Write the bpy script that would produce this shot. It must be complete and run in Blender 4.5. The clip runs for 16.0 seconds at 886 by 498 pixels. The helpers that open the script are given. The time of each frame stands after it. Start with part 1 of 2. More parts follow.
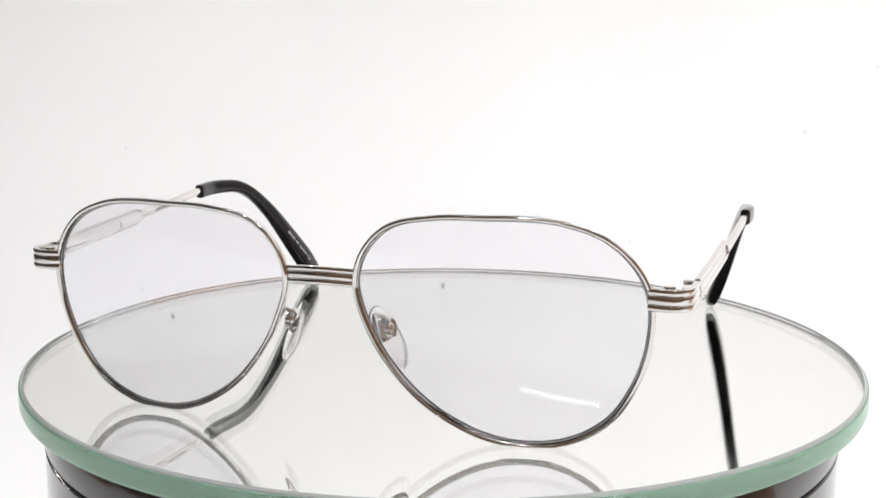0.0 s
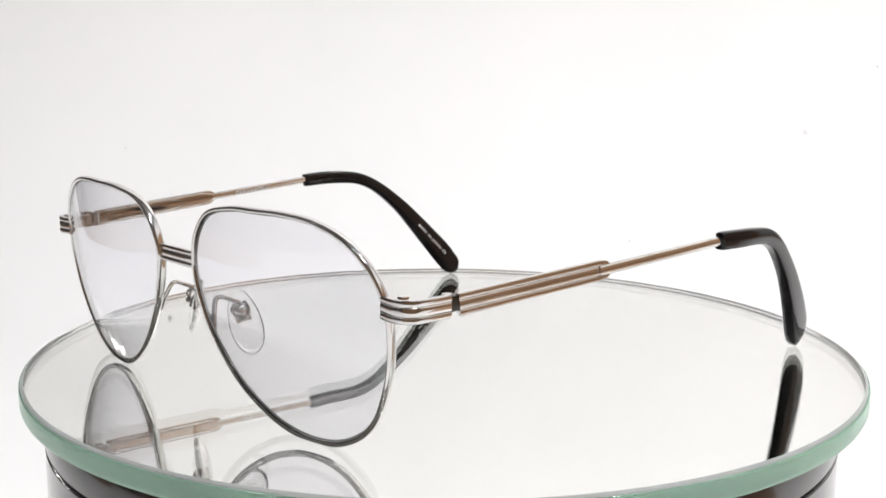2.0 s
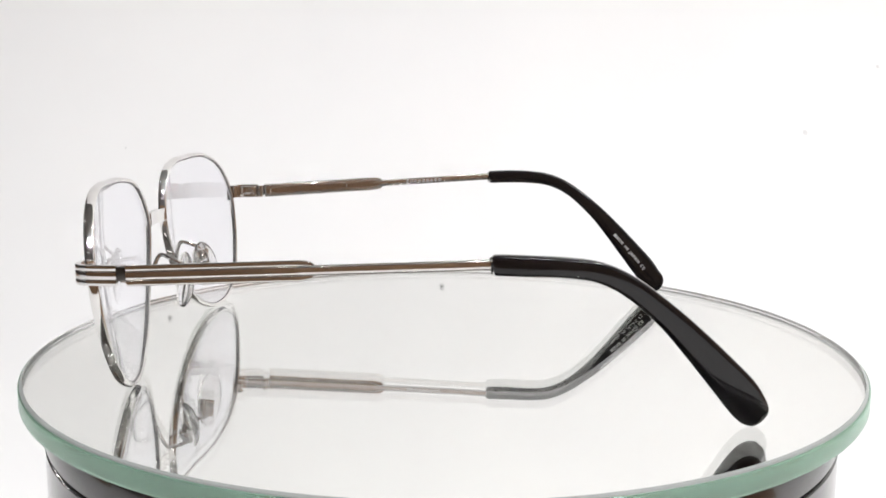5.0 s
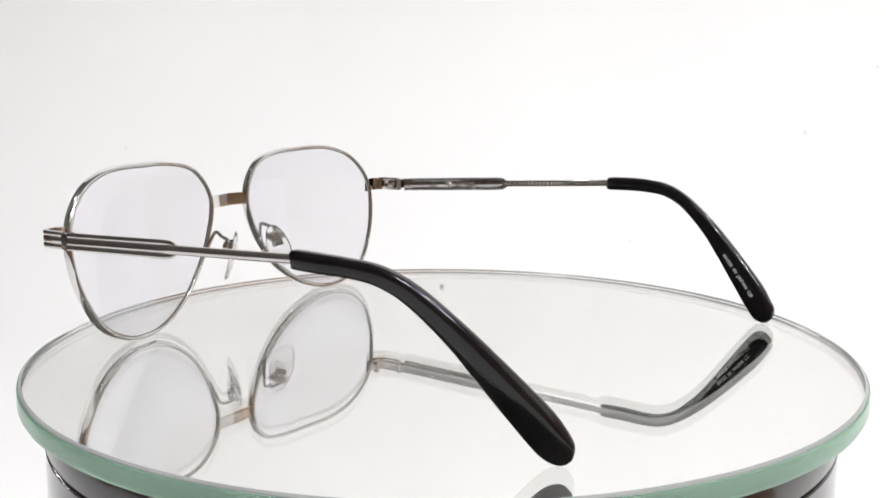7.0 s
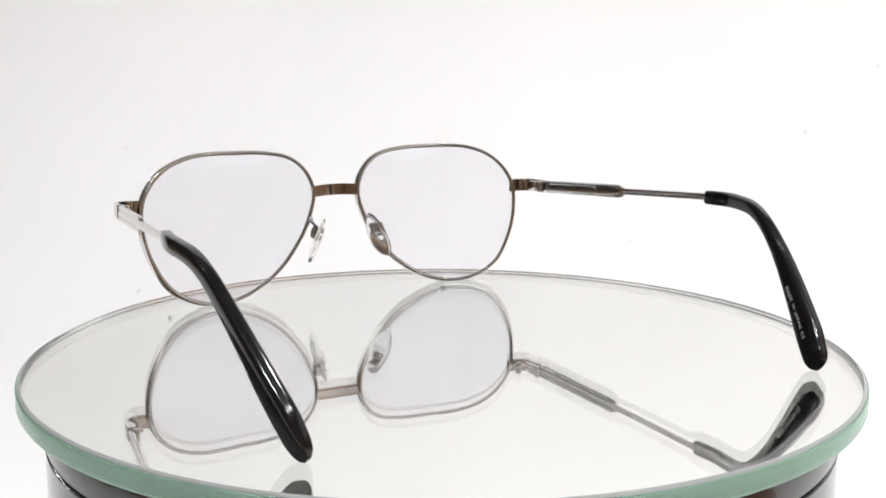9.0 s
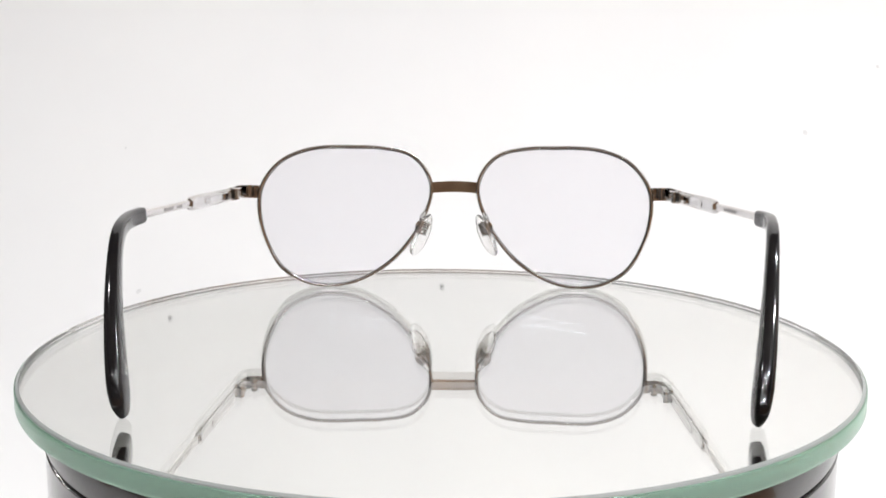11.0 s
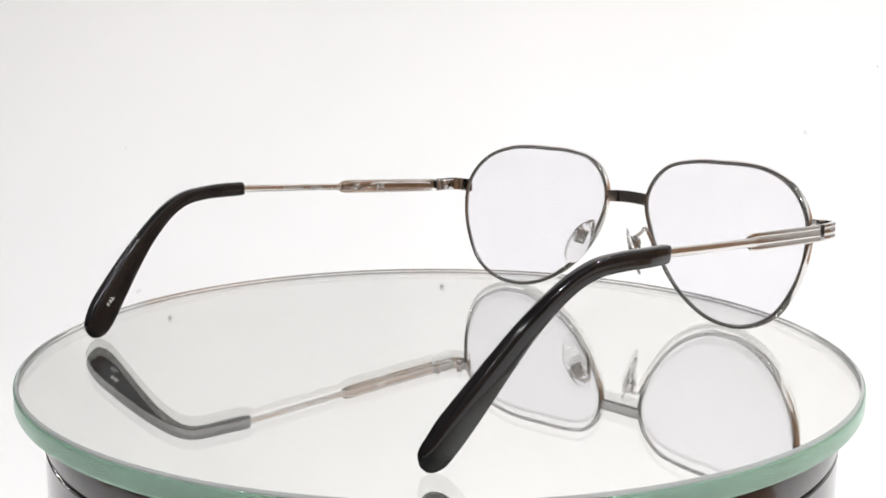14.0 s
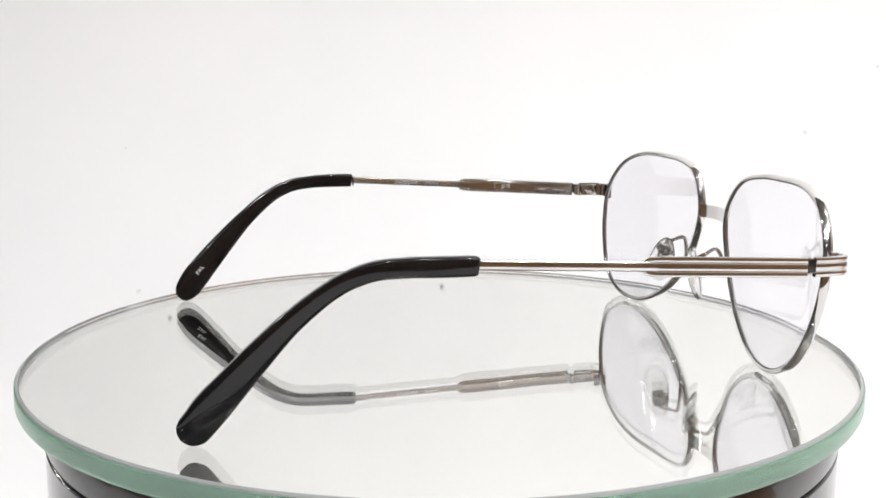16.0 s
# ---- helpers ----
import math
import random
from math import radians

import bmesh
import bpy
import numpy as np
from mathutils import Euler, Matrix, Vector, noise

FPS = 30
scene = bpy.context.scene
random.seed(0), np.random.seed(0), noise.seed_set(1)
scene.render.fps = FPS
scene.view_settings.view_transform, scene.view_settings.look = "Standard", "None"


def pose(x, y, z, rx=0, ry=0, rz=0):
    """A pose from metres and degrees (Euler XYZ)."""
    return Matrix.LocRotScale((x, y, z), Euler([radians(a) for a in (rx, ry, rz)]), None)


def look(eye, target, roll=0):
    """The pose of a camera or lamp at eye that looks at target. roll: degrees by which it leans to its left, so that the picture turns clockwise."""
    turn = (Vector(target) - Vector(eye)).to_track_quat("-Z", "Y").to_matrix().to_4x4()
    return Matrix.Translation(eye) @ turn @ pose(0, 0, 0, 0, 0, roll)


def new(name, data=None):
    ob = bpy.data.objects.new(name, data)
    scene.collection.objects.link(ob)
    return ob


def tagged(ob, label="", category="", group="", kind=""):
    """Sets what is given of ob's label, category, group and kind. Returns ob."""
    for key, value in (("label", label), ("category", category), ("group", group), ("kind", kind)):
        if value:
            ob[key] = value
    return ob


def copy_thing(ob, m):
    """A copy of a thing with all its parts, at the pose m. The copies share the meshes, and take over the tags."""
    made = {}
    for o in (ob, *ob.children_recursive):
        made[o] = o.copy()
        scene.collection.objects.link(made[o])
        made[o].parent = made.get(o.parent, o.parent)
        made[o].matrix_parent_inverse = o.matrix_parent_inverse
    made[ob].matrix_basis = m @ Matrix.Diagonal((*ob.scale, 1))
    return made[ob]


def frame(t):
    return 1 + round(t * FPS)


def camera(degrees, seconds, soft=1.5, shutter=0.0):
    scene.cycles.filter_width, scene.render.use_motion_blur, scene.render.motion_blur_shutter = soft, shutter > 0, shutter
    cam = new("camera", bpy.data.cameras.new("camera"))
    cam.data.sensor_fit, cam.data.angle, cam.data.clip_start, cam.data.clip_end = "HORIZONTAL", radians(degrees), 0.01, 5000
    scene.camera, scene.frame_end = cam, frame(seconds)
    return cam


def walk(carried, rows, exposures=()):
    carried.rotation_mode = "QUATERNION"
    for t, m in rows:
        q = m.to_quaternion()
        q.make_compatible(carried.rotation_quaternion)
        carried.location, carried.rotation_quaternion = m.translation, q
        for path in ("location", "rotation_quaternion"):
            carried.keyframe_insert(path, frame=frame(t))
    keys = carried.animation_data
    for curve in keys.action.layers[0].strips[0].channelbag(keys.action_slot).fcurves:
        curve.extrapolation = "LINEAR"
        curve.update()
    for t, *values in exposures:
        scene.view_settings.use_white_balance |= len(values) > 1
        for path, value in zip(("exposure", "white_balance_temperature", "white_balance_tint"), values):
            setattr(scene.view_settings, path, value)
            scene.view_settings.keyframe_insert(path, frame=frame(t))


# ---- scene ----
cam = camera(43.867, 16.0, soft=1.7, shutter=0.0)
EYE = pose(0.0, -0.2860, 0.07527, 90 - 9.931, 0, 0.013) @ pose(0, 0, 0, 0, 0, 0.21)
walk(cam, [(0.0, EYE), (16.0, EYE)], exposures=[(0.0, 0.0), (16.0, 0.0)])

# ---- world and light ----
world = bpy.data.worlds.new("world")
scene.world = world
world.use_nodes = True
world.node_tree.nodes["Background"].inputs[0].default_value = (1.0, 0.99, 0.98, 1)
world.node_tree.nodes["Background"].inputs[1].default_value = 0.3


# a row of small round lamps above the table; their housings come with the things
# the last two are added fill, to lift the paper beside the base
LAMPS = ((-0.56, -0.82, 0.9), (-0.20, -0.88, 4.1), (0.08, -0.66, 6.2), (0.30, -0.90, 7.3), (0.52, -0.62, 6.9), (0.74, -0.34, 6.5), (0.72, 0.10, 6.7), (-0.72, -0.10, 1.9))
LAMP_Z = 1.30


def lamp(x, y, watts):
    data = bpy.data.lights.new("lamp", "AREA")
    data.shape, data.size, data.energy, data.color = "DISK", 0.045, watts, (0.985, 0.99, 1.0)
    ob = new("lamp", data)
    ob.matrix_world = look((x, y, LAMP_Z - 0.026), (x * 0.3, 0.35, 0.1))


for x, y, watts in LAMPS:
    lamp(x, y, watts)

MM = 0.001


# ---- materials ----
def material(name):
    m = bpy.data.materials.new(name)
    m.use_nodes = True
    return m, m.node_tree, m.node_tree.nodes["Principled BSDF"]


def link(tree, a, b):
    tree.links.new(a, b)


def noisy(tree, shader, low, high, scale, rough_low, rough_high, bump=0.0, bump_scale=900.0, stretch=(1, 1, 1)):
    """Colour and roughness that vary at two scales, and a fine relief."""
    n = tree.nodes
    coord, mapping = n.new("ShaderNodeTexCoord"), n.new("ShaderNodeMapping")
    mapping.inputs["Scale"].default_value = stretch
    link(tree, coord.outputs["Object"], mapping.inputs["Vector"])
    big, fine = n.new("ShaderNodeTexNoise"), n.new("ShaderNodeTexNoise")
    big.inputs["Scale"].default_value, big.inputs["Detail"].default_value = scale, 4
    fine.inputs["Scale"].default_value, fine.inputs["Detail"].default_value = bump_scale, 3
    link(tree, mapping.outputs[0], big.inputs["Vector"])
    link(tree, mapping.outputs[0], fine.inputs["Vector"])
    ramp = n.new("ShaderNodeValToRGB")
    ramp.color_ramp.elements[0].position, ramp.color_ramp.elements[1].position = 0.3, 0.7
    ramp.color_ramp.elements[0].color, ramp.color_ramp.elements[1].color = (*low, 1), (*high, 1)
    link(tree, big.outputs["Fac"], ramp.inputs["Fac"])
    link(tree, ramp.outputs["Color"], shader.inputs["Base Color"])
    span = n.new("ShaderNodeMapRange")
    span.inputs["To Min"].default_value, span.inputs["To Max"].default_value = rough_low, rough_high
    link(tree, fine.outputs["Fac"], span.inputs["Value"])
    link(tree, span.outputs[0], shader.inputs["Roughness"])
    if bump:
        b = n.new("ShaderNodeBump")
        b.inputs["Strength"].default_value, b.inputs["Distance"].default_value = bump, 0.0002
        link(tree, fine.outputs["Fac"], b.inputs["Height"])
        link(tree, b.outputs["Normal"], shader.inputs["Normal"])


def painted(name, low, high, scale=3.0, rough=(0.5, 0.7), bump=0.05, bump_scale=400.0, stretch=(1, 1, 1), metal=0.0, coat=0.0):
    m, tree, s = material(name)
    noisy(tree, s, low, high, scale, rough[0], rough[1], bump, bump_scale, stretch)
    s.inputs["Metallic"].default_value = metal
    s.inputs["Coat Weight"].default_value = coat
    return m


SILVER = painted("polished_silver_metal", (0.70, 0.685, 0.67), (0.78, 0.77, 0.755), 120, (0.03, 0.09), 0.0, 2500, metal=1.0)
STEEL = painted("satin_steel", (0.66, 0.64, 0.61), (0.76, 0.74, 0.71), 200, (0.18, 0.3), 0.03, 3000, metal=1.0)
# near-black base colour holds the shade of the hinge gap
GAP_SHADE = painted("gap_shade_steel", (0.06, 0.055, 0.05), (0.10, 0.093, 0.085), 200, (0.25, 0.4), 0.03, 3000, metal=1.0)
BLACK_ACETATE = painted("black_acetate", (0.006, 0.005, 0.006), (0.011, 0.010, 0.010), 150, (0.06, 0.13), 0.02, 1800, coat=0.1)
BLACK_ACETATE.node_tree.nodes["Principled BSDF"].inputs["Specular IOR Level"].default_value = 0.4
INK = painted("white_print", (0.62, 0.62, 0.60), (0.75, 0.75, 0.73), 900, (0.5, 0.7), 0.0, 2000)
ENGRAVED = painted("engraved_grey", (0.30, 0.29, 0.28), (0.42, 0.41, 0.40), 900, (0.4, 0.6), 0.0, 2000)
PAPER = painted("white_paper", (0.80, 0.795, 0.795), (0.83, 0.825, 0.82), 4, (0.8, 0.95), 0.05, 1500)
WHITE_PAINT = painted("white_wall_paint", (0.76, 0.755, 0.75), (0.82, 0.815, 0.81), 2, (0.6, 0.8), 0.05, 300)
GREY_PAINT = painted("grey_wall_paint", (0.15, 0.145, 0.14), (0.19, 0.185, 0.178), 2, (0.6, 0.8), 0.05, 300)
WOOD = painted("brown_wood_panel", (0.27, 0.158, 0.09), (0.40, 0.25, 0.15), 2.5, (0.4, 0.6), 0.1, 90, (1, 1, 9))
DARK_PANEL = painted("dark_brown_panel", (0.040, 0.037, 0.035), (0.065, 0.060, 0.057), 2.5, (0.4, 0.6), 0.1, 90, (1, 1, 9))
FLOORING = painted("oak_floor", (0.2, 0.125, 0.07), (0.32, 0.21, 0.125), 3, (0.35, 0.55), 0.1, 60, (9, 1, 1))
BASE_PLASTIC = painted("glossy_dark_plastic", (0.020, 0.017, 0.018), (0.030, 0.026, 0.027), 40, (0.10, 0.18), 0.01, 900, coat=0.5)
BLACK_RUBBER = painted("black_rubber", (0.004, 0.004, 0.004), (0.007, 0.007, 0.007), 200, (0.4, 0.6), 0.0, 900)
MIRROR = painted("silvered_back", (0.975, 0.985, 0.965), (0.985, 0.993, 0.975), 20, (0.0, 0.012), 0.0, 900, metal=1.0)


def glass(name, colour, ior, rough=0.0, clear=1.0):
    m, tree, s = material(name)
    s.inputs["Base Color"].default_value = (*colour, 1)
    s.inputs["Transmission Weight"].default_value = clear
    s.inputs["Roughness"].default_value = rough
    s.inputs["IOR"].default_value = ior
    return m


PLATE_GLASS = glass("plate_glass", (0.997, 1.0, 0.997), 1.5)


def edge_glass(name, clear, ground, share, rough):
    """Clear glass mixed with a share of plain diffuse colour."""
    m, tree, shader = material(name)
    n = tree.nodes
    n.remove(shader)
    g, d, mix = n.new("ShaderNodeBsdfGlass"), n.new("ShaderNodeBsdfDiffuse"), n.new("ShaderNodeMixShader")
    g.inputs["Color"].default_value, g.inputs["Roughness"].default_value, g.inputs["IOR"].default_value = (*clear, 1), rough, 1.5
    coord, grain, ramp = n.new("ShaderNodeTexCoord"), n.new("ShaderNodeTexNoise"), n.new("ShaderNodeValToRGB")
    grain.inputs["Scale"].default_value, grain.inputs["Detail"].default_value = 70, 5
    ramp.color_ramp.elements[0].position, ramp.color_ramp.elements[1].position = 0.3, 0.7
    ramp.color_ramp.elements[0].color, ramp.color_ramp.elements[1].color = (*[0.92 * c for c in ground], 1), (*ground, 1)
    link(tree, coord.outputs["Object"], grain.inputs["Vector"])
    link(tree, grain.outputs["Fac"], ramp.inputs["Fac"])
    link(tree, ramp.outputs["Color"], d.inputs["Color"])
    mix.inputs["Fac"].default_value = share
    link(tree, g.outputs[0], mix.inputs[1])
    link(tree, d.outputs[0], mix.inputs[2])
    link(tree, mix.outputs[0], n["Material Output"].inputs["Surface"])
    return m


GLASS_EDGE = edge_glass("green_glass_edge", (0.90, 0.97, 0.93), (0.59, 0.90, 0.72), 0.26, 0.10)
GLASS_BEVEL = edge_glass("ground_glass_bevel", (0.985, 0.99, 0.985), (0.80, 0.835, 0.81), 0.42, 0.08)
LENS_GLASS = glass("pale_grey_lens", (0.914, 0.914, 0.946), 1.39)
LENS_GLASS.node_tree.nodes["Principled BSDF"].inputs["Specular Tint"].default_value = (0.86, 0.95, 1.0, 1)
LENS_RIM = painted("dark_lens_edge", (0.10, 0.095, 0.095), (0.17, 0.165, 0.16), 400, (0.25, 0.45), 0.02, 2500)
PAD_SILICONE = glass("clear_silicone", (0.995, 0.99, 0.985), 1.36, 0.012, 0.95)
GREY_SPOT = painted("grey_spot", (0.20, 0.195, 0.195), (0.34, 0.335, 0.33), 300, (0.8, 0.95), 0.0, 900)
PALE_SPOT = painted("pale_grey_spot", (0.64, 0.635, 0.635), (0.73, 0.725, 0.72), 300, (0.8, 0.95), 0.0, 900)
ARM_METAL = painted("silver_plated_arm", (0.70, 0.675, 0.65), (0.79, 0.765, 0.74), 90, (0.07, 0.17), 0.015, 1600, (6, 0.35, 6), metal=1.0)


def lit(name, colour, strength):
    m, tree, s = material(name)
    s.inputs["Emission Color"].default_value = (*colour, 1)
    s.inputs["Emission Strength"].default_value = strength
    return m


BULB = lit("led_bulb", (1.0, 0.98, 0.95), 20)
BARE_BULB = lit("bare_bulb", (1.0, 0.98, 0.95), 55)
STRIP = lit("led_strip", (0.95, 0.98, 1.0), 6)


# ---- mesh helpers ----
def part(name, bm, mat, parent=None, label="", smooth=True, crease=42):
    """One mesh object, under a thing or a part."""
    bmesh.ops.recalc_face_normals(bm, faces=bm.faces)
    me = bpy.data.meshes.new(name)
    bm.to_mesh(me)
    bm.free()
    for m in (mat if isinstance(mat, (list, tuple)) else [mat]):
        me.materials.append(m)
    if smooth:
        me.shade_smooth()
        me.set_sharp_from_angle(angle=radians(crease))
    ob = new(name, me)
    ob.parent = parent
    if label:
        tagged(ob, label=label)
    return ob


def sweep(bm, rings, closed=False):
    """Skin of a row of rings, each a list of points; open rows get end caps."""
    made = [[bm.verts.new(p) for p in ring] for ring in rings]
    n = len(made[0])
    pairs = list(zip(made, made[1:])) + ([(made[-1], made[0])] if closed else [])
    for a, b in pairs:
        for i in range(n):
            j = (i + 1) % n
            bm.faces.new((a[i], a[j], b[j], b[i]))
    if not closed:
        bm.faces.new(made[0])
        bm.faces.new(list(reversed(made[-1])))
    return made


def rounded(w, h, power=3.0, n=16):
    """A rounded rectangle of half sizes w and h, as a superellipse."""
    pts = []
    for k in range(n):
        a = 2 * math.pi * k / n
        c, s = math.cos(a), math.sin(a)
        pts.append((w * math.copysign(abs(c) ** (2 / power), c), h * math.copysign(abs(s) ** (2 / power), s)))
    return pts


def reeded(half_height, depth, shares=(0.29, 0.42, 0.29), steps=9, back=0.0, proud=0.36, flat=0.45):
    """A flat back and ridges on the front, a broad one between two narrow ones: (out, up) pairs."""
    pts = [(-depth - back, half_height * 0.97), (-depth + back, -half_height * 0.97)]
    low = -half_height
    for share in shares:
        r = half_height * share
        mid, low = low + r, low + 2 * r
        for i in range(steps):
            a = -math.pi / 2 + math.pi * (i + 0.5) / steps
            c, q = math.cos(a), math.sin(a)
            pts.append((proud * c ** flat, mid + r * 0.97 * math.copysign(abs(q) ** 0.75, q)))
    return pts


def spline(points, steps=8):
    """A smooth line through the points (Catmull-Rom)."""
    p = [Vector(q) for q in points]
    p = [2 * p[0] - p[1]] + p + [2 * p[-1] - p[-2]]
    out = []
    for i in range(1, len(p) - 2):
        for k in range(steps):
            t = k / steps
            out.append(0.5 * (2 * p[i] + (p[i + 1] - p[i - 1]) * t + (2 * p[i - 1] - 5 * p[i] + 4 * p[i + 1] - p[i + 2]) * t * t
                              + (3 * p[i] - p[i - 1] - 3 * p[i + 1] + p[i + 2]) * t ** 3))
    return out + [p[-2]]


def tube(bm, points, section, up=Vector((0, 0, 1)), tilt=0.0):
    """Sweeps (out, up) pairs along a line; out is to the right of the way."""
    rings = []
    for i, p in enumerate(points):
        way = (points[min(i + 1, len(points) - 1)] - points[max(i - 1, 0)]).normalized()
        side = way.cross(up).normalized()
        top = side.cross(way)
        sec = section(i / (len(points) - 1)) if callable(section) else section
        lean = math.radians(tilt)
        side, top = side * math.cos(lean) + top * math.sin(lean), top * math.cos(lean) - side * math.sin(lean)
        rings.append([p + side * a + top * b for a, b in sec])
    return sweep(bm, rings)


def wire(bm, points, radius, n=10):
    """A round wire along a line, with frames carried along it."""
    rings, side = [], None
    for i, p in enumerate(points):
        way = (points[min(i + 1, len(points) - 1)] - points[max(i - 1, 0)]).normalized()
        if side is None:
            side = way.orthogonal().normalized()
        side = (side - way * side.dot(way)).normalized()
        top = way.cross(side)
        rings.append([p + (side * math.cos(2 * math.pi * k / n) + top * math.sin(2 * math.pi * k / n)) * radius for k in range(n)])
    sweep(bm, rings)


def lathe(bm, profile, n=192, mats=None):
    """A body of revolution about z from (radius, height) pairs; the ends are closed."""
    rings = [[bm.verts.new((r * math.cos(2 * math.pi * k / n), r * math.sin(2 * math.pi * k / n), z)) for k in range(n)] for r, z in profile]
    for row, (a, b) in enumerate(zip(rings, rings[1:])):
        for i in range(n):
            j = (i + 1) % n
            f = bm.faces.new((a[i], a[j], b[j], b[i]))
            f.material_index = mats[row] if mats else 0
    top, bottom = bm.faces.new(rings[0]), bm.faces.new(list(reversed(rings[-1])))
    if mats:
        top.material_index, bottom.material_index = mats[-2], mats[-1]


def box(bm, lo, hi, bevel=0.0, segments=2):
    made = bmesh.ops.create_cube(bm, size=1.0)["verts"]
    lo, hi = Vector(lo), Vector(hi)
    for v in made:
        v.co = Vector([(lo[k] + hi[k]) / 2 + v.co[k] * (hi[k] - lo[k]) for k in range(3)])
    if bevel:
        edges = list({e for v in made for e in v.link_edges})
        bmesh.ops.bevel(bm, geom=edges, offset=bevel, segments=segments, affect="EDGES", profile=0.5)
    return made


def thing(name, label, category, group="", kind=""):
    return tagged(new(name), label, category, group, kind)


# ---- the place: table, backdrop, plain room ----
TABLE_Z = -0.110
# spots added on the paper for camera dust: place, lean, size, faint
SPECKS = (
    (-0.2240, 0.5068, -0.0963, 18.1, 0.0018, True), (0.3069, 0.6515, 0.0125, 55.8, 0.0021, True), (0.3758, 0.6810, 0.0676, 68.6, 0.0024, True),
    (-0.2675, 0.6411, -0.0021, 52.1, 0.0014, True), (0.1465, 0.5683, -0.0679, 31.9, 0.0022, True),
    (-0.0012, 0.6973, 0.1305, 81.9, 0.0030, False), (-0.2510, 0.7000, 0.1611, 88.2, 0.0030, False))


def backdrop():
    """White paper that lies on the table and rises behind it in one sweep; a narrower sheet lies in front of it."""
    bm = bmesh.new()
    line = [(-0.02, TABLE_Z)] + [(0.42 + 0.28 * math.sin(radians(a)), TABLE_Z + 0.28 - 0.28 * math.cos(radians(a))) for a in range(0, 91, 5)] + [(0.70, 1.22)]
    rings = []
    for x in (-0.64, 0.82):
        rings.append([Vector((x, y, z)) for y, z in line] + [Vector((x, y + 0.002, z - 0.002)) for y, z in reversed(line)])
    sweep(bm, rings)
    paper = tagged(part("backdrop", bm, PAPER), "seamless white paper sweep behind the turntable", "backdrop", kind="structure")
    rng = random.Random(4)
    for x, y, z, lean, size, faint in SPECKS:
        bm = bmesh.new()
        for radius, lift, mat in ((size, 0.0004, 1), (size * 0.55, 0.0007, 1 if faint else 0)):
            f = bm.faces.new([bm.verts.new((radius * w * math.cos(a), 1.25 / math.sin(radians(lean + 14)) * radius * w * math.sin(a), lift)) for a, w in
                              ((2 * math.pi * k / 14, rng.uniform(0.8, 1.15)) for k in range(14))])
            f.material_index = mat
        speck = part("speck", bm, [GREY_SPOT, PALE_SPOT], paper, "small grey spot added for camera dust", smooth=False)
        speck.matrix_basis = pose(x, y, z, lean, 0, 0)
    # unseen front sheet, cut short on the right so the arms reflect wood
    bm = bmesh.new()
    box(bm, (-0.90, -0.25, TABLE_Z - 0.0018), (0.43, -0.021, TABLE_Z))
    box(bm, (-0.90, -0.60, TABLE_Z - 0.0018), (0.85, -0.2502, TABLE_Z))
    tagged(part("paper_sheet", bm, PAPER), "white paper sheet lying under the turntable", "paper", kind="structure")


def room():
    """Plain unseen walls that close the place; the lower panels are added for the metal's reflections."""
    x0, x1, y0, y1, z0, z1 = -1.15, 1.15, -1.3, 0.95, -0.82, LAMP_Z
    rail = 0.62

    def slab(name, lo, hi, mat, label, bevel=0.0):
        bm = bmesh.new()
        box(bm, lo, hi, bevel)
        return tagged(part(name, bm, mat, smooth=False), label, name.split("_")[0], kind="structure")

    slab("floor", (x0, y0, z0 - 0.05), (x1, y1, z0), FLOORING, "brown oak floor of the room")
    slab("ceiling", (x0, y0, z1), (x1, y1, z1 + 0.05), GREY_PAINT, "plain grey painted ceiling")
    slab("wall_east", (x1, y0, z0), (x1 + 0.08, y1, z1), WHITE_PAINT, "plain white painted wall")
    slab("wall_west", (x0 - 0.08, y0, z0), (x0, y1, z1), GREY_PAINT, "plain grey painted wall")
    slab("wall_north", (x0, y1, z0), (x1, y1 + 0.08, z1), GREY_PAINT, "plain grey painted wall")
    slab("wall_south", (x0, y0 - 0.08, z0), (x1, y0, z1), GREY_PAINT, "plain grey painted wall")
    # made-up panels, toned and sized for what the silver mirrors
    slab("trim_east", (x1 - 0.02, y0 + 0.021, z0), (x1 - 0.003, 0.40, rail), WOOD, "unseen brown panel added for reflections", 0.003)
    slab("trim_west", (x0 + 0.003, y0 + 0.021, z0), (x0 + 0.02, y1, rail), DARK_PANEL, "unseen dark brown panel added for reflections", 0.003)
    slab("trim_south", (x0, y0 + 0.003, z0), (x1, y0 + 0.02, rail), WOOD, "unseen brown panel added for reflections", 0.003)


def table():
    t = thing("table", "brown wooden table that carries the turntable and paper", "table")
    bm = bmesh.new()
    box(bm, (-1.0, -0.62, TABLE_Z - 0.034), (1.0, 0.66, TABLE_Z - 0.002), 0.004)
    part("tabletop", bm, WOOD, t)
    for x in (-0.94, 0.94):
        for y in (-0.56, 0.60):
            bm = bmesh.new()
            box(bm, (x - 0.025, y - 0.025, -0.82), (x + 0.025, y + 0.025, TABLE_Z - 0.034), 0.003)
            part("leg", bm, WOOD, t)


def ceiling_lamps():
    """A row of small LED lamps, whose sparks show on the metal and the lenses, and two added fill lamps."""
    first = thing("ceiling_light", "small round white LED lamp on the ceiling", "ceiling light", "row of LED lamps")
    bm = bmesh.new()
    lathe(bm, [(0.030, 0.0), (0.030, -0.012), (0.024, -0.016), (0.019, -0.016)], 32)
    part("housing", bm, WHITE_PAINT, first)
    bm = bmesh.new()
    lathe(bm, [(0.016, -0.0165), (0.014, -0.021), (0.007, -0.0245)], 24)
    part("bulb", bm, BULB, first)
    first.matrix_basis = pose(*LAMPS[0][:2], LAMP_Z)
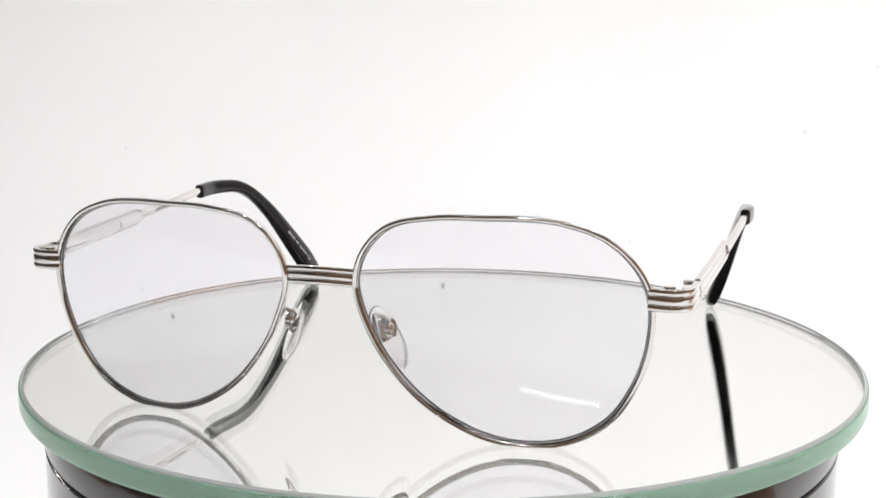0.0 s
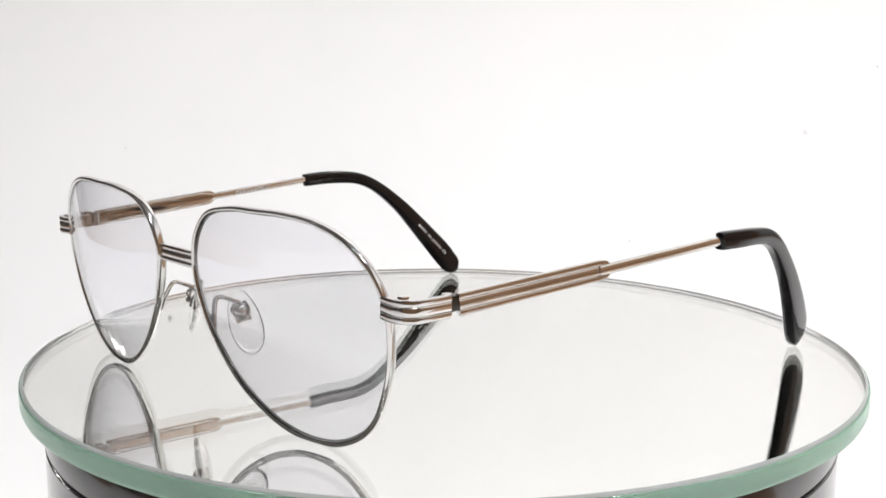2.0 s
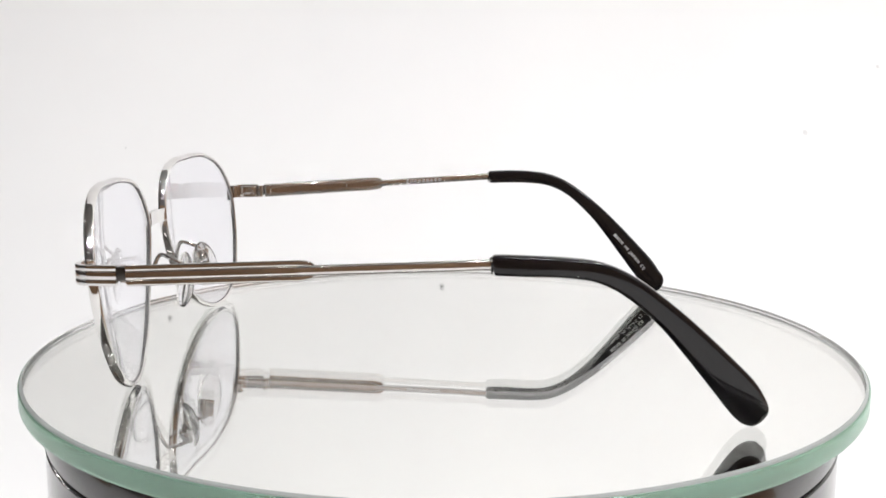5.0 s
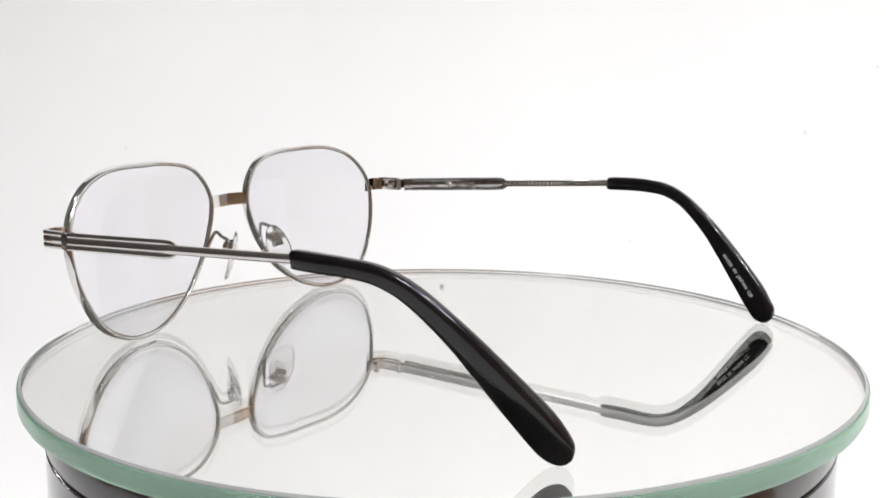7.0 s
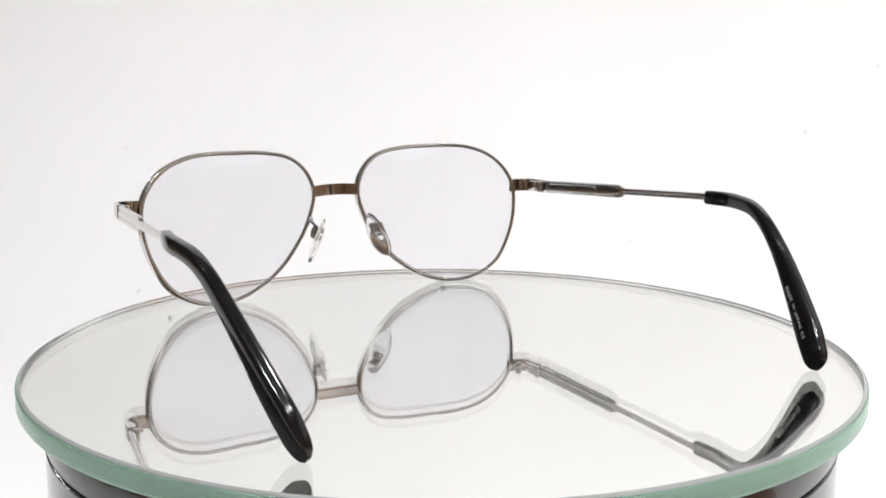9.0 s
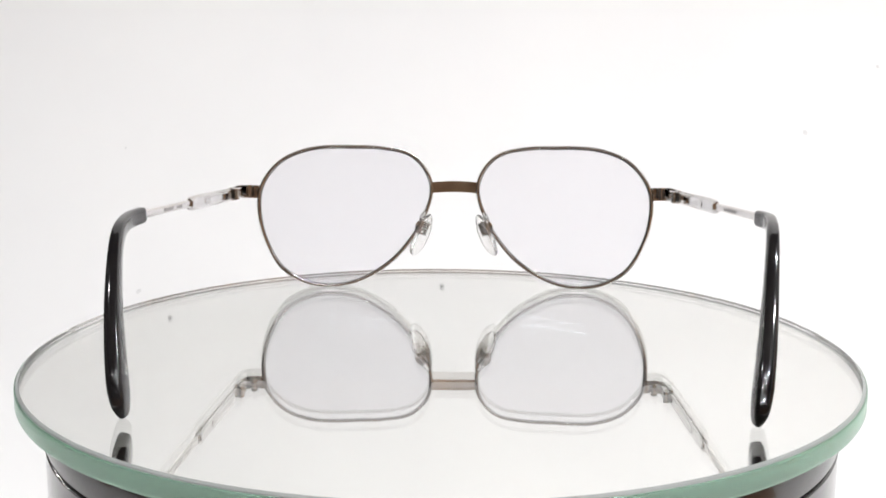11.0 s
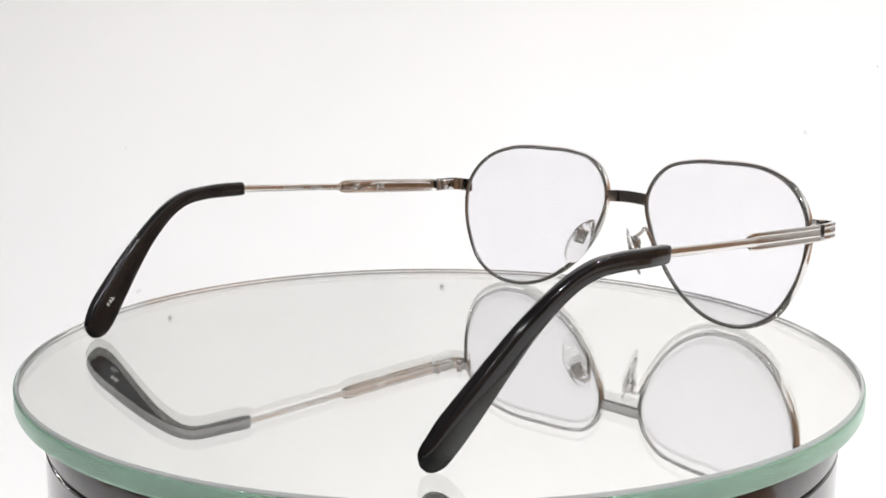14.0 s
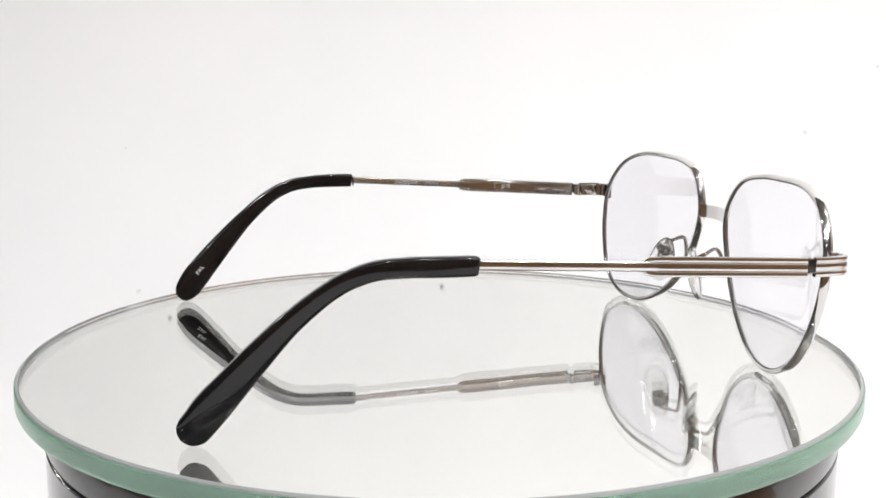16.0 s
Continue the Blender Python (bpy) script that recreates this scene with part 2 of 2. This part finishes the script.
    for x, y, watts in LAMPS[1:]:
        copy_thing(first, pose(x, y, LAMP_Z))


def wall_lamps():
    """Two bare bulbs beside the paper and a strip over the table's front, all seen as sparks on the lenses."""
    for x, z in ((-0.91, 0.49), (-1.04, 0.58)):
        w = thing("wall_light", "small bare round bulb lamp on the grey wall", "wall light", "pair of wall lamps")
        bm = bmesh.new()
        lathe(bm, [(0.034, 0.0), (0.034, 0.010), (0.026, 0.016), (0.020, 0.030)], 32)
        part("socket", bm, WHITE_PAINT, w)
        bm = bmesh.new()
        lathe(bm, [(0.008, 0.029), (0.012, 0.034), (0.015, 0.041), (0.014, 0.048), (0.008, 0.054), (0.002, 0.056)], 24)
        part("bulb", bm, BARE_BULB, w)
        w.matrix_basis = pose(x, 0.95, z, 90, 0, 0)
    w = thing("strip_light", "slim white LED strip lamp high on the wall", "strip light")
    bm = bmesh.new()
    box(bm, (-0.26, 0.0, -0.02), (0.26, 0.03, 0.02), 0.003)
    part("housing", bm, WHITE_PAINT, w)
    bm = bmesh.new()
    box(bm, (-0.25, 0.030, -0.011), (0.25, 0.040, 0.011), 0.003)
    part("diffuser", bm, STRIP, w)
    w.matrix_basis = pose(-0.09, -1.30, 1.16, 0, -8, 0)


# ---- turntable ----
def turntable():
    t = thing("turntable", "round turntable, green-edged mirror glass on a glossy dark base", "turntable")
    t.location = (-0.0002, -0.0020, 0)
    # a stepped base with a dark seam
    bm = bmesh.new()
    lathe(bm, [(0.0975, -0.0058), (0.0994, -0.0062), (0.1004, -0.0080), (0.1004, -0.0150), (0.0998, -0.0154)])
    part("collar", bm, BASE_PLASTIC, t)
    bm = bmesh.new()
    lathe(bm, [(0.0992, -0.0148), (0.0992, -0.0168)])
    part("seam", bm, BLACK_RUBBER, t, "black seam between collar and base")
    bm = bmesh.new()
    lathe(bm, [(0.0998, -0.0161), (0.1004, -0.0165), (0.1004, -0.1055), (0.0994, -0.1065)])
    part("base", bm, BASE_PLASTIC, t)
    bm = bmesh.new()
    lathe(bm, [(0.0950, -0.1063), (0.0950, TABLE_Z + 0.0002)])
    part("foot_ring", bm, BLACK_RUBBER, t)
    # the plate: flat top, ground bevel, polished edge, silvered underside
    bm = bmesh.new()
    lathe(bm, [(0.10500, 0.0), (0.10560, -0.00035), (0.10575, -0.0007), (0.10575, -0.0046), (0.10560, -0.0050), (0.10510, -0.0055)],
          mats=[1, 1, 0, 0, 0, 0, 2])
    plate = part("glass_plate", bm, [PLATE_GLASS, GLASS_BEVEL, MIRROR], t, "clear glass plate with mirror back", crease=9)
    # an added ring round the edge, its green painted for light tinted inside the plate
    bm = bmesh.new()
    outer = [(0.10582, -0.00060), (0.10600, -0.00072), (0.10610, -0.0011), (0.10610, -0.0046), (0.10590, -0.0050), (0.10582, -0.0052)]
    n = 192
    loops = [[bm.verts.new((r * math.cos(2 * math.pi * k / n), r * math.sin(2 * math.pi * k / n), z)) for k in range(n)] for r, z in outer]
    for p, q in zip(loops, loops[1:] + loops[:1]):
        for k in range(n):
            j = (k + 1) % n
            bm.faces.new((p[k], p[j], q[j], q[k]))
    part("edge_band", bm, GLASS_EDGE, plate, "added pale green ring for the glass edge")
    return plate


# ---- eyeglasses ----
RADII = (26.6, 23.4, 21.85, 21.4, 22.1, 23.45, 25.2, 26.6, 27.0, 28.0, 29.2, 28.1, 25.45, 23.35, 23.25, 25.95, 30.3, 30.7)
CENTRE_X, CENTRE_Z = 36.25, 22.95


def rim_radius(a):
    """Radius of the lens outline in the direction a (radians), from -180 degrees in steps of 20."""
    n = len(RADII)
    u = ((a + math.pi) / (2 * math.pi) * n) % n
    i, t = int(u) % n, u - int(u)
    p = [RADII[(i + k) % n] for k in (-1, 0, 1, 2)]
    return 0.992 * 0.5 * (2 * p[1] + (p[2] - p[0]) * t + (2 * p[0] - 5 * p[1] + 4 * p[2] - p[3]) * t * t + (3 * p[1] - p[0] - 3 * p[2] + p[3]) * t ** 3)


def lens_depth(x, z):
    """The front's curve: how far back it lies at x (from the middle) and z."""
    return -77.0 + 0.0966 * (x - 36) + 0.137 * (23 - z) + 0.00451 * ((x - 36) ** 2 + (z - 23) ** 2)


def on_front(side, a, r):
    x, z = CENTRE_X + r * math.cos(a), CENTRE_Z + r * math.sin(a)
    return Vector((side * x, lens_depth(x, z), z)) * MM


def front_normal(side, x, z):
    dx = 0.0966 + 0.00902 * (x - 36)
    dz = -0.137 + 0.00902 * (z - 23)
    return Vector((-side * dx, 1, -dz)).normalized()


def rim(parent, side):
    bm = bmesh.new()
    n, rings = 132, []
    sec = rounded(0.60, 1.12, 2.7, 16)
    for k in range(n):
        a = 2 * math.pi * k / n - math.pi
        r = rim_radius(a)
        p = on_front(side, a, r)
        way = (on_front(side, a + 0.02, rim_radius(a + 0.02)) - on_front(side, a - 0.02, rim_radius(a - 0.02))).normalized()
        nrm = front_normal(side, CENTRE_X + r * math.cos(a), CENTRE_Z + r * math.sin(a))
        out = way.cross(nrm).normalized()
        nrm = out.cross(way).normalized()
        rings.append([p + (out * u + nrm * v) * MM for u, v in sec])
    sweep(bm, rings, closed=True)
    return part("rim", bm, SILVER, parent, "polished silver metal lens rim")


def lens(parent, side):
    bm = bmesh.new()
    n, steps = 96, 14
    faces = []
    for shift in (-0.75, 0.75):
        centre = bm.verts.new(on_front(side, 0, 0) + front_normal(side, CENTRE_X, CENTRE_Z) * shift * MM)
        grid = []
        for s in range(1, steps + 1):
            ring = []
            for k in range(n):
                a = 2 * math.pi * k / n - math.pi
                r = (rim_radius(a) - 0.42) * s / steps
                nrm = front_normal(side, CENTRE_X + r * math.cos(a), CENTRE_Z + r * math.sin(a))
                ring.append(bm.verts.new(on_front(side, a, r) + nrm * shift * MM))
            grid.append(ring)
        for k in range(n):
            bm.faces.new((centre, grid[0][k], grid[0][(k + 1) % n]))
        for a, b in zip(grid, grid[1:]):
            for k in range(n):
                j = (k + 1) % n
                bm.faces.new((a[k], a[j], b[j], b[k]))
        faces.append(grid[-1])
    for k in range(n):
        j = (k + 1) % n
        bm.faces.new((faces[0][k], faces[0][j], faces[1][j], faces[1][k]))
    glass_lens = part("lens", bm, LENS_GLASS, parent, "pale grey tinted lens")
    # a dark ring just inside the rim, towards the back of the lens
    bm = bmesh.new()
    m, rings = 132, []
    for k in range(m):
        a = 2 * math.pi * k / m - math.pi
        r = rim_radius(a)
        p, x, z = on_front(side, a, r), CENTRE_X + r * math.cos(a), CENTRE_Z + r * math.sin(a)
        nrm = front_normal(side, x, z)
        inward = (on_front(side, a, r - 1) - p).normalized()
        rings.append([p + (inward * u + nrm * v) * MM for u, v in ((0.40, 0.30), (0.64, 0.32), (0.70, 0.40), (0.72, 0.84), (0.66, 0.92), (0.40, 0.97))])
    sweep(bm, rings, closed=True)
    part("lens_edge", bm, LENS_RIM, glass_lens, "dark ring at the lens edge")
    return glass_lens


def bridge(parent):
    bm = bmesh.new()
    line = [Vector((x, -76.9 - 0.9 * (1 - (x / 8.0) ** 2), 32.3 + 0.35 * (1 - (x / 8.0) ** 2))) * MM for x in np.linspace(-7.6, 7.6, 17)]
    sec = [(a * MM, b * MM) for a, b in reeded(1.85, 0.75)]
    tube(bm, line, sec)
    return part("bridge", bm, SILVER, parent, "bridge of three polished silver ridges")


def arc_line(points, radius_steps=8):
    return spline([Vector(p) * MM for p in points], radius_steps)


def endpiece(parent, s):
    """The reeded corner piece between rim and hinge."""
    bm = bmesh.new()
    line = arc_line([(s * 63.6, -72.6, 31.1), (s * 66.3, -73.0, 31.1), (s * 68.9, -72.8, 31.15), (s * 70.9, -71.3, 31.2), (s * 71.6, -69.0, 31.25), (s * 71.9, -63.6, 31.3)])
    sec = [(s * a * MM, b * MM) for a, b in reeded(2.15, 0.85)]
    tube(bm, line, sec)
    e = part("endpiece", bm, SILVER, parent, "reeded silver corner piece")
    # screw that closes the rim, seen from above
    bm = bmesh.new()
    for r, z0, z1 in ((1.0, 29.6, 33.1), (1.2, 33.1, 33.5)):
        made = bmesh.ops.create_cone(bm, cap_ends=True, segments=20, radius1=r * MM, radius2=r * 0.92 * MM, depth=(z1 - z0) * MM)["verts"]
        bmesh.ops.translate(bm, verts=made, vec=Vector((s * 67.2, -70.6, (z0 + z1) / 2)) * MM)
    part("rim_screw", bm, SILVER, e)
    # the lug behind it that carries the hinge
    bm = bmesh.new()
    box(bm, (-0.85 * MM, -2.9 * MM, -1.75 * MM), (0.85 * MM, 2.5 * MM, 1.75 * MM), 0.35 * MM, 3)
    box(bm, (-1.25 * MM, 0.2 * MM, -0.75 * MM), (-0.6 * MM, 2.2 * MM, 0.75 * MM), 0.2 * MM, 2)
    bm.transform(Matrix.Translation(Vector((s * 70.0, -66.4, 31.2)) * MM) @ Matrix.Diagonal((s, 1, 1, 1)))
    part("hinge_lug", bm, SILVER, e, "polished lug behind the corner")
    return e


def temple_mid(y, s):
    """Middle of the side arm at y."""
    u = (y + 62) / 75
    return Vector((s * (71.9 + 5.6 * u - 0.9 * u * (u - 1)), y, 31.3 + (4.15 if s > 0 else 4.7) * u)) * MM


def temple(parent, s):
    bm = bmesh.new()
    # reeded front half, with pointed ends of the outer ridges
    ys = [-61.6] + list(np.linspace(-58, -26, 12)) + [-24.6, -23.6, -22.9]
    line = [temple_mid(y, s) for y in ys]

    def section(u):
        k = u * (len(ys) - 1)
        f = 1.0 if k < len(ys) - 3.5 else (0.94 if k < len(ys) - 2.5 else (0.82 if k < len(ys) - 1.5 else 0.55))
        return [(s * a * MM * (1 if f == 1 else 0.9), b * f * MM) for a, b in reeded(2.15, 0.55, back=0.16)]

    tube(bm, line, section, tilt=5.0 * s)
    # the thin arm that goes on to the ear
    line = [temple_mid(y, s) for y in np.linspace(-26, 16, 20)]
    tube(bm, line, [(a * MM, b * MM) for a, b in rounded(0.72, 1.08, 3.0, 16)], tilt=5.0 * s)
    t = part("temple", bm, ARM_METAL, parent, "silver side arm with three ridges")
    # spring-hinge housing on the inner face, with a tapered end and a raised outline
    bm = bmesh.new()
    ys = [-60.9, -60.5] + list(np.linspace(-59.8, -28.5, 10)) + [-27.0, -25.6, -24.4, -23.8]
    line = [temple_mid(y, s) - Vector((s * 0.80 * MM, 0, 0)) for y in ys]
    sizes = [0.84, 0.95] + [1.0] * 10 + [0.96, 0.80, 0.62, 0.50]
    tube(bm, line, lambda u: [(a * MM, b * sizes[round(u * (len(ys) - 1))] * MM) for a, b in rounded(0.46, 1.82, 4.5, 24)])
    part("spring_housing", bm, SILVER, t, "polished spring hinge housing")
    bm = bmesh.new()
    pts = []
    for k in range(40):
        a = 2 * math.pi * k / 40
        c, q = math.cos(a), math.sin(a)
        y = -47.0 + 12.5 * math.copysign(abs(c) ** 0.25, c)
        p = temple_mid(y, s) + Vector((-s * 1.22, 0, 1.12 * math.copysign(abs(q) ** 0.5, q))) * MM
        pts.append(p)
    wire(bm, pts + pts[:1], 0.20 * MM, 8)
    part("hinge_housing", bm, SILVER, t, "raised outline of the hinge housing")
    # small engraved marks on the inner face
    bm = bmesh.new()
    for y0, y1 in ((-16.0, -11.5), (-9.0, -1.5)) if s > 0 else ((-15.0, -3.0),):
        a, b = temple_mid(y0, s), temple_mid(y1, s)
        off = Vector((-s * 0.735, 0, 0)) * MM
        n = 9
        for k in range(n):
            p, q = a.lerp(b, k / n), a.lerp(b, (k + 0.62) / n)
            quad = [p + off + Vector((0, 0, -0.42 * MM)), q + off + Vector((0, 0, -0.42 * MM)), q + off + Vector((0, 0, 0.42 * MM)), p + off + Vector((0, 0, 0.42 * MM))]
            bm.faces.new([bm.verts.new(v) for v in quad])
    part("engraving", bm, ENGRAVED, t, "illegible pale engraved marks", smooth=False)
    if s > 0:
        data = bpy.data.curves.new("print", "FONT")
        data.body, data.size, data.align_y, data.offset = "\u03b2-Ti", 1.7 * MM, "CENTER", 0.00003
        ob = bpy.data.objects.new("print", data)
        me = bpy.data.meshes.new_from_object(ob)
        bpy.data.objects.remove(ob)
        bpy.data.curves.remove(data)
        for v in me.vertices:
            v.co = temple_mid(-37.0 - v.co.x / MM, s) + Vector((-s * 1.30 * MM, 0, v.co.y))
        me.materials.append(INK)
        mark = new("print", me)
        mark.parent = t
        tagged(mark, label="small pale alloy mark")
    # hinge
    bm = bmesh.new()
    for z0, z1 in ((29.6, 30.7), (30.8, 32.0), (32.1, 33.2)):
        made = bmesh.ops.create_cone(bm, cap_ends=True, segments=18, radius1=0.95 * MM, radius2=0.95 * MM, depth=(z1 - z0) * MM)["verts"]
        bmesh.ops.translate(bm, verts=made, vec=Vector((s * 69.9, -62.6, (z0 + z1) / 2)) * MM)
    part("hinge", bm, STEEL, parent, "silver hinge knuckles")
    # block filling the gap, its dark colour painted in as shade
    bm = bmesh.new()
    box(bm, [min(s * 70.2, s * 71.9) * MM, -63.7 * MM, 30.2 * MM], [max(s * 70.2, s * 71.9) * MM, -61.4 * MM, 33.0 * MM], 0.1 * MM)
    part("hinge_block", bm, GAP_SHADE, parent, "dark block carrying the shade of the hinge gap")
    return t


# stations of the ear tip: y, z, half width, half thickness
TIP = ((12.6, 35.35, 1.45, 1.05), (13.2, 35.4, 1.75, 1.30), (20.0, 35.5, 1.90, 1.38), (26.5, 35.2, 1.98, 1.42), (33.2, 34.2, 2.10, 1.47), (39.6, 31.2, 2.30, 1.52),
       (47.1, 25.3, 2.60, 1.65), (53.0, 19.5, 3.00, 1.80), (58.5, 13.5, 3.50, 1.95), (62.6, 8.8, 3.95, 2.0), (64.9, 5.8, 3.90, 1.90), (66.5, 3.8, 3.35, 1.65),
       (67.5, 2.5, 2.40, 1.25), (68.1, 1.8, 1.1, 0.6))


def tip_x(y, side):
    s = y - 13
    bow = math.sin(math.pi * min(1.0, max(0.0, (y - 20) / 47)))
    return 77.5 + (0.135 if side > 0 else 0.112) * s - 0.0061 * s * s - (1.2 if side > 0 else 2.35) * bow


def ear_tip(parent, s):
    bm = bmesh.new()
    mids = spline([Vector((tip_x(y, s) * s, y, z + ((-0.2 if y > 19 else -0.05) if s > 0 else 0.40 + 0.45 * max(0.0, math.sin(math.pi * (y - 18) / 44))) * min(1.0, max(0.0, (64 - y) / 14)))) for y, z, w, h in TIP], 5)
    slim, flare = (0.1, 0.3) if s > 0 else (0.42, 0.25)
    size = spline([Vector((w - slim * min(1.0, max(0.0, (y - 28) / 12)) * (1 if y < 66 else 0) + flare * max(0.0, math.sin(math.pi * (y - 45) / 21)) * (1 if y < 66 else 0), h, 0)) for y, z, w, h in TIP], 5)
    rings = []
    for i, (p, q) in enumerate(zip(mids, size)):
        way = (mids[min(i + 1, len(mids) - 1)] - mids[max(i - 1, 0)]).normalized()
        flat = Vector((0, way.z, -way.y)).normalized()
        thick = way.cross(flat).normalized()
        rings.append([(p + flat * a + thick * b) * MM for a, b in rounded(q.x, q.y, 3.6, 28)])
    lowest = min(v.z for ring in rings for v in ring)
    for ring in rings:
        for v in ring:
            v.z -= lowest * max(0.0, min(1.0, (v.y / MM - 30) / 25))
    sweep(bm, rings)
    return part("ear_tip", bm, BLACK_ACETATE, parent, "glossy black acetate ear tip")


def print_on_tip(parent, s, text, y0, size, lift):
    """White print along the inner face of the ear tip."""
    data = bpy.data.curves.new("print", "FONT")
    data.body, data.size, data.align_x, data.align_y = text, size * MM, "LEFT", "CENTER"
    data.offset = 0.00002
    data.space_character, data.space_word = 1.22, 1.5
    ob = bpy.data.objects.new("print", data)
    me = bpy.data.meshes.new_from_object(ob)
    bpy.data.objects.remove(ob)
    bpy.data.curves.remove(data)
    stations = [Vector((tip_x(y, s) * s, y, z)) for y, z, w, h in TIP]
    thick = [h for y, z, w, h in TIP]
    reach = max(v.co.x for v in me.vertices)
    for v in me.vertices:
        # run along the middle line, then lie on the inner face
        run, y = (v.co.x if s < 0 else reach - v.co.x) / MM, y0
        k = max(i for i in range(len(stations)) if stations[i].y <= y0)
        p, rest = stations[k].lerp(stations[k + 1], (y0 - stations[k].y) / (stations[k + 1].y - stations[k].y)), run
        while True:
            step = (stations[k + 1] - p).length
            if rest <= step or k + 2 >= len(stations):
                break
            p, rest, k = stations[k + 1], rest - step, k + 1
        way = (stations[k + 1] - stations[k]).normalized()
        p = p + way * rest
        flat = Vector((0, -way.z, way.y)).normalized()
        inner = way.cross(flat).normalized()
        if inner.x * s > 0:
            inner = -inner
        f = min(1.0, max(0.0, (p.y - stations[k].y) / (stations[k + 1].y - stations[k].y)))
        h = thick[k] + (thick[k + 1] - thick[k]) * f
        up = v.co.y / MM
        q = p + flat * (up + lift) + inner * (h * 0.97 + 0.04)
        v.co = q * MM
    me.materials.append(INK)
    me.name = "print"
    ob = new("print", me)
    ob.parent = parent
    return tagged(ob, label="small white printed letters")


def nose_pad(parent, s):
    """A clear pad with its metal box and the bent wire that holds it."""
    a = radians(35)
    centre = Vector((s * 10.6, -66.8, 18.1))
    longway = Vector((s * 0.40, 0.05, -0.915)).normalized()
    normal = Vector((-s * math.cos(a), math.sin(a), 0))
    normal = (normal - longway * normal.dot(longway)).normalized()
    wide = longway.cross(normal).normalized()
    bm = bmesh.new()
    rings = []
    for i in range(15):
        u = -math.cos(math.pi * (i + 0.35) / 14.7)
        w = math.sqrt(max(0.0, 1 - u * u)) * (3.55 + 0.35 * u)
        bulge = 0.35 * (1 - u * u)
        rings.append([(centre + longway * 7.3 * u + wide * x + normal * (y + bulge)) * MM for x, y in rounded(max(w, 0.15), max(0.95 * math.sqrt(max(0.0, 1 - u * u)), 0.08), 2.3, 20)])
    sweep(bm, rings)
    pad = part("nose_pad", bm, PAD_SILICONE, parent, "clear silicone nose pad")
    bm = bmesh.new()
    # a flat lug with two slots, a domed boss behind it and the loop of the arm round that
    for lo, hi in (((-1.6, -2.2), (-1.05, 2.2)), ((1.05, -2.2), (1.6, 2.2)), ((-1.1, -2.2), (1.1, -1.65)), ((-1.1, 1.65), (1.1, 2.2)), ((-1.1, -0.3), (1.1, 0.3)), ((-0.3, -1.7), (0.3, -0.25))):
        box(bm, (lo[0] * MM, lo[1] * MM, -0.55 * MM), (hi[0] * MM, hi[1] * MM, 0.75 * MM), 0.1 * MM)
    made = bmesh.ops.create_uvsphere(bm, u_segments=16, v_segments=10, radius=1.0)["verts"]
    bmesh.ops.scale(bm, verts=made, vec=Vector((1.55, 1.75, 1.2)) * MM)
    bmesh.ops.translate(bm, verts=made, vec=Vector((0, -0.3, -1.0)) * MM)
    loop = [Vector((1.75 * math.cos(q), 2.0 * math.sin(q) - 0.4, -1.2)) * MM for q in np.linspace(-0.6, math.pi + 0.6, 15)]
    wire(bm, loop, 0.42 * MM, 8)
    turn = Matrix((wide, longway, normal)).transposed().to_4x4()
    bm.transform(Matrix.Translation((centre - longway * 2.2 - normal * 0.75) * MM) @ turn)
    part("pad_box", bm, SILVER, pad, "silver metal pad mount")
    bm = bmesh.new()
    ang = math.atan2(18.0 - CENTRE_Z, 11.5 - CENTRE_X)
    root = on_front(s, ang, rim_radius(ang)) / MM + Vector((0, 0.9, 0))
    end = centre - longway * 2.6 - normal * 1.0
    line = spline([root, root + Vector((-s * 1.2, 0.7, 3.2)), root + Vector((-s * 2.3, 2.2, 6.2)), end + Vector((s * 0.6, -2.0, 2.6)), end + Vector((s * 0.2, -0.3, 1.7)), end], 7)
    wire(bm, [p * MM for p in line], 0.55 * MM, 10)
    part("pad_arm", bm, SILVER, pad, "bent silver wire arm")
    return pad


def eyeglasses():
    g = thing("eyeglasses", "silver metal aviator eyeglasses, black ear tips, open on turntable", "eyeglasses")
    for s in (-1, 1):
        rim(g, s)
        lens(g, s)
        endpiece(g, s)
        temple(g, s)
        tip = ear_tip(g, s)
        if s < 0:
            print_on_tip(tip, s, "MADE IN JAPAN CE", 54.0, 1.40, -0.6)
        else:
            print_on_tip(tip, s, "PAL", 61.3, 1.55, -0.1)
        nose_pad(g, s)
    bridge(g)
    return g


backdrop()
room()
table()
ceiling_lamps()
wall_lamps()
PLATE = turntable()
GLASSES = eyeglasses()


def motions():
    """The plate turns once in 24 s and carries the eyeglasses."""
    glasses_rows, plate_rows = [], []
    for k in range(33):
        t = k * 0.5
        turn = -17.198 - 14.952 * t
        a = radians(turn)
        glasses_rows.append((t, pose(-0.00149 * math.cos(a), -0.00149 * math.sin(a), 0.0001, 0, 0, turn)))
        spin = 45.0 - 14.952 * t
        b = radians(spin)
        plate_rows.append((t, pose(0.0006 * math.cos(b), 0.0006 * math.sin(b), 0, 0, 0, spin)))
    walk(GLASSES, glasses_rows)
    walk(PLATE, plate_rows)


motions()
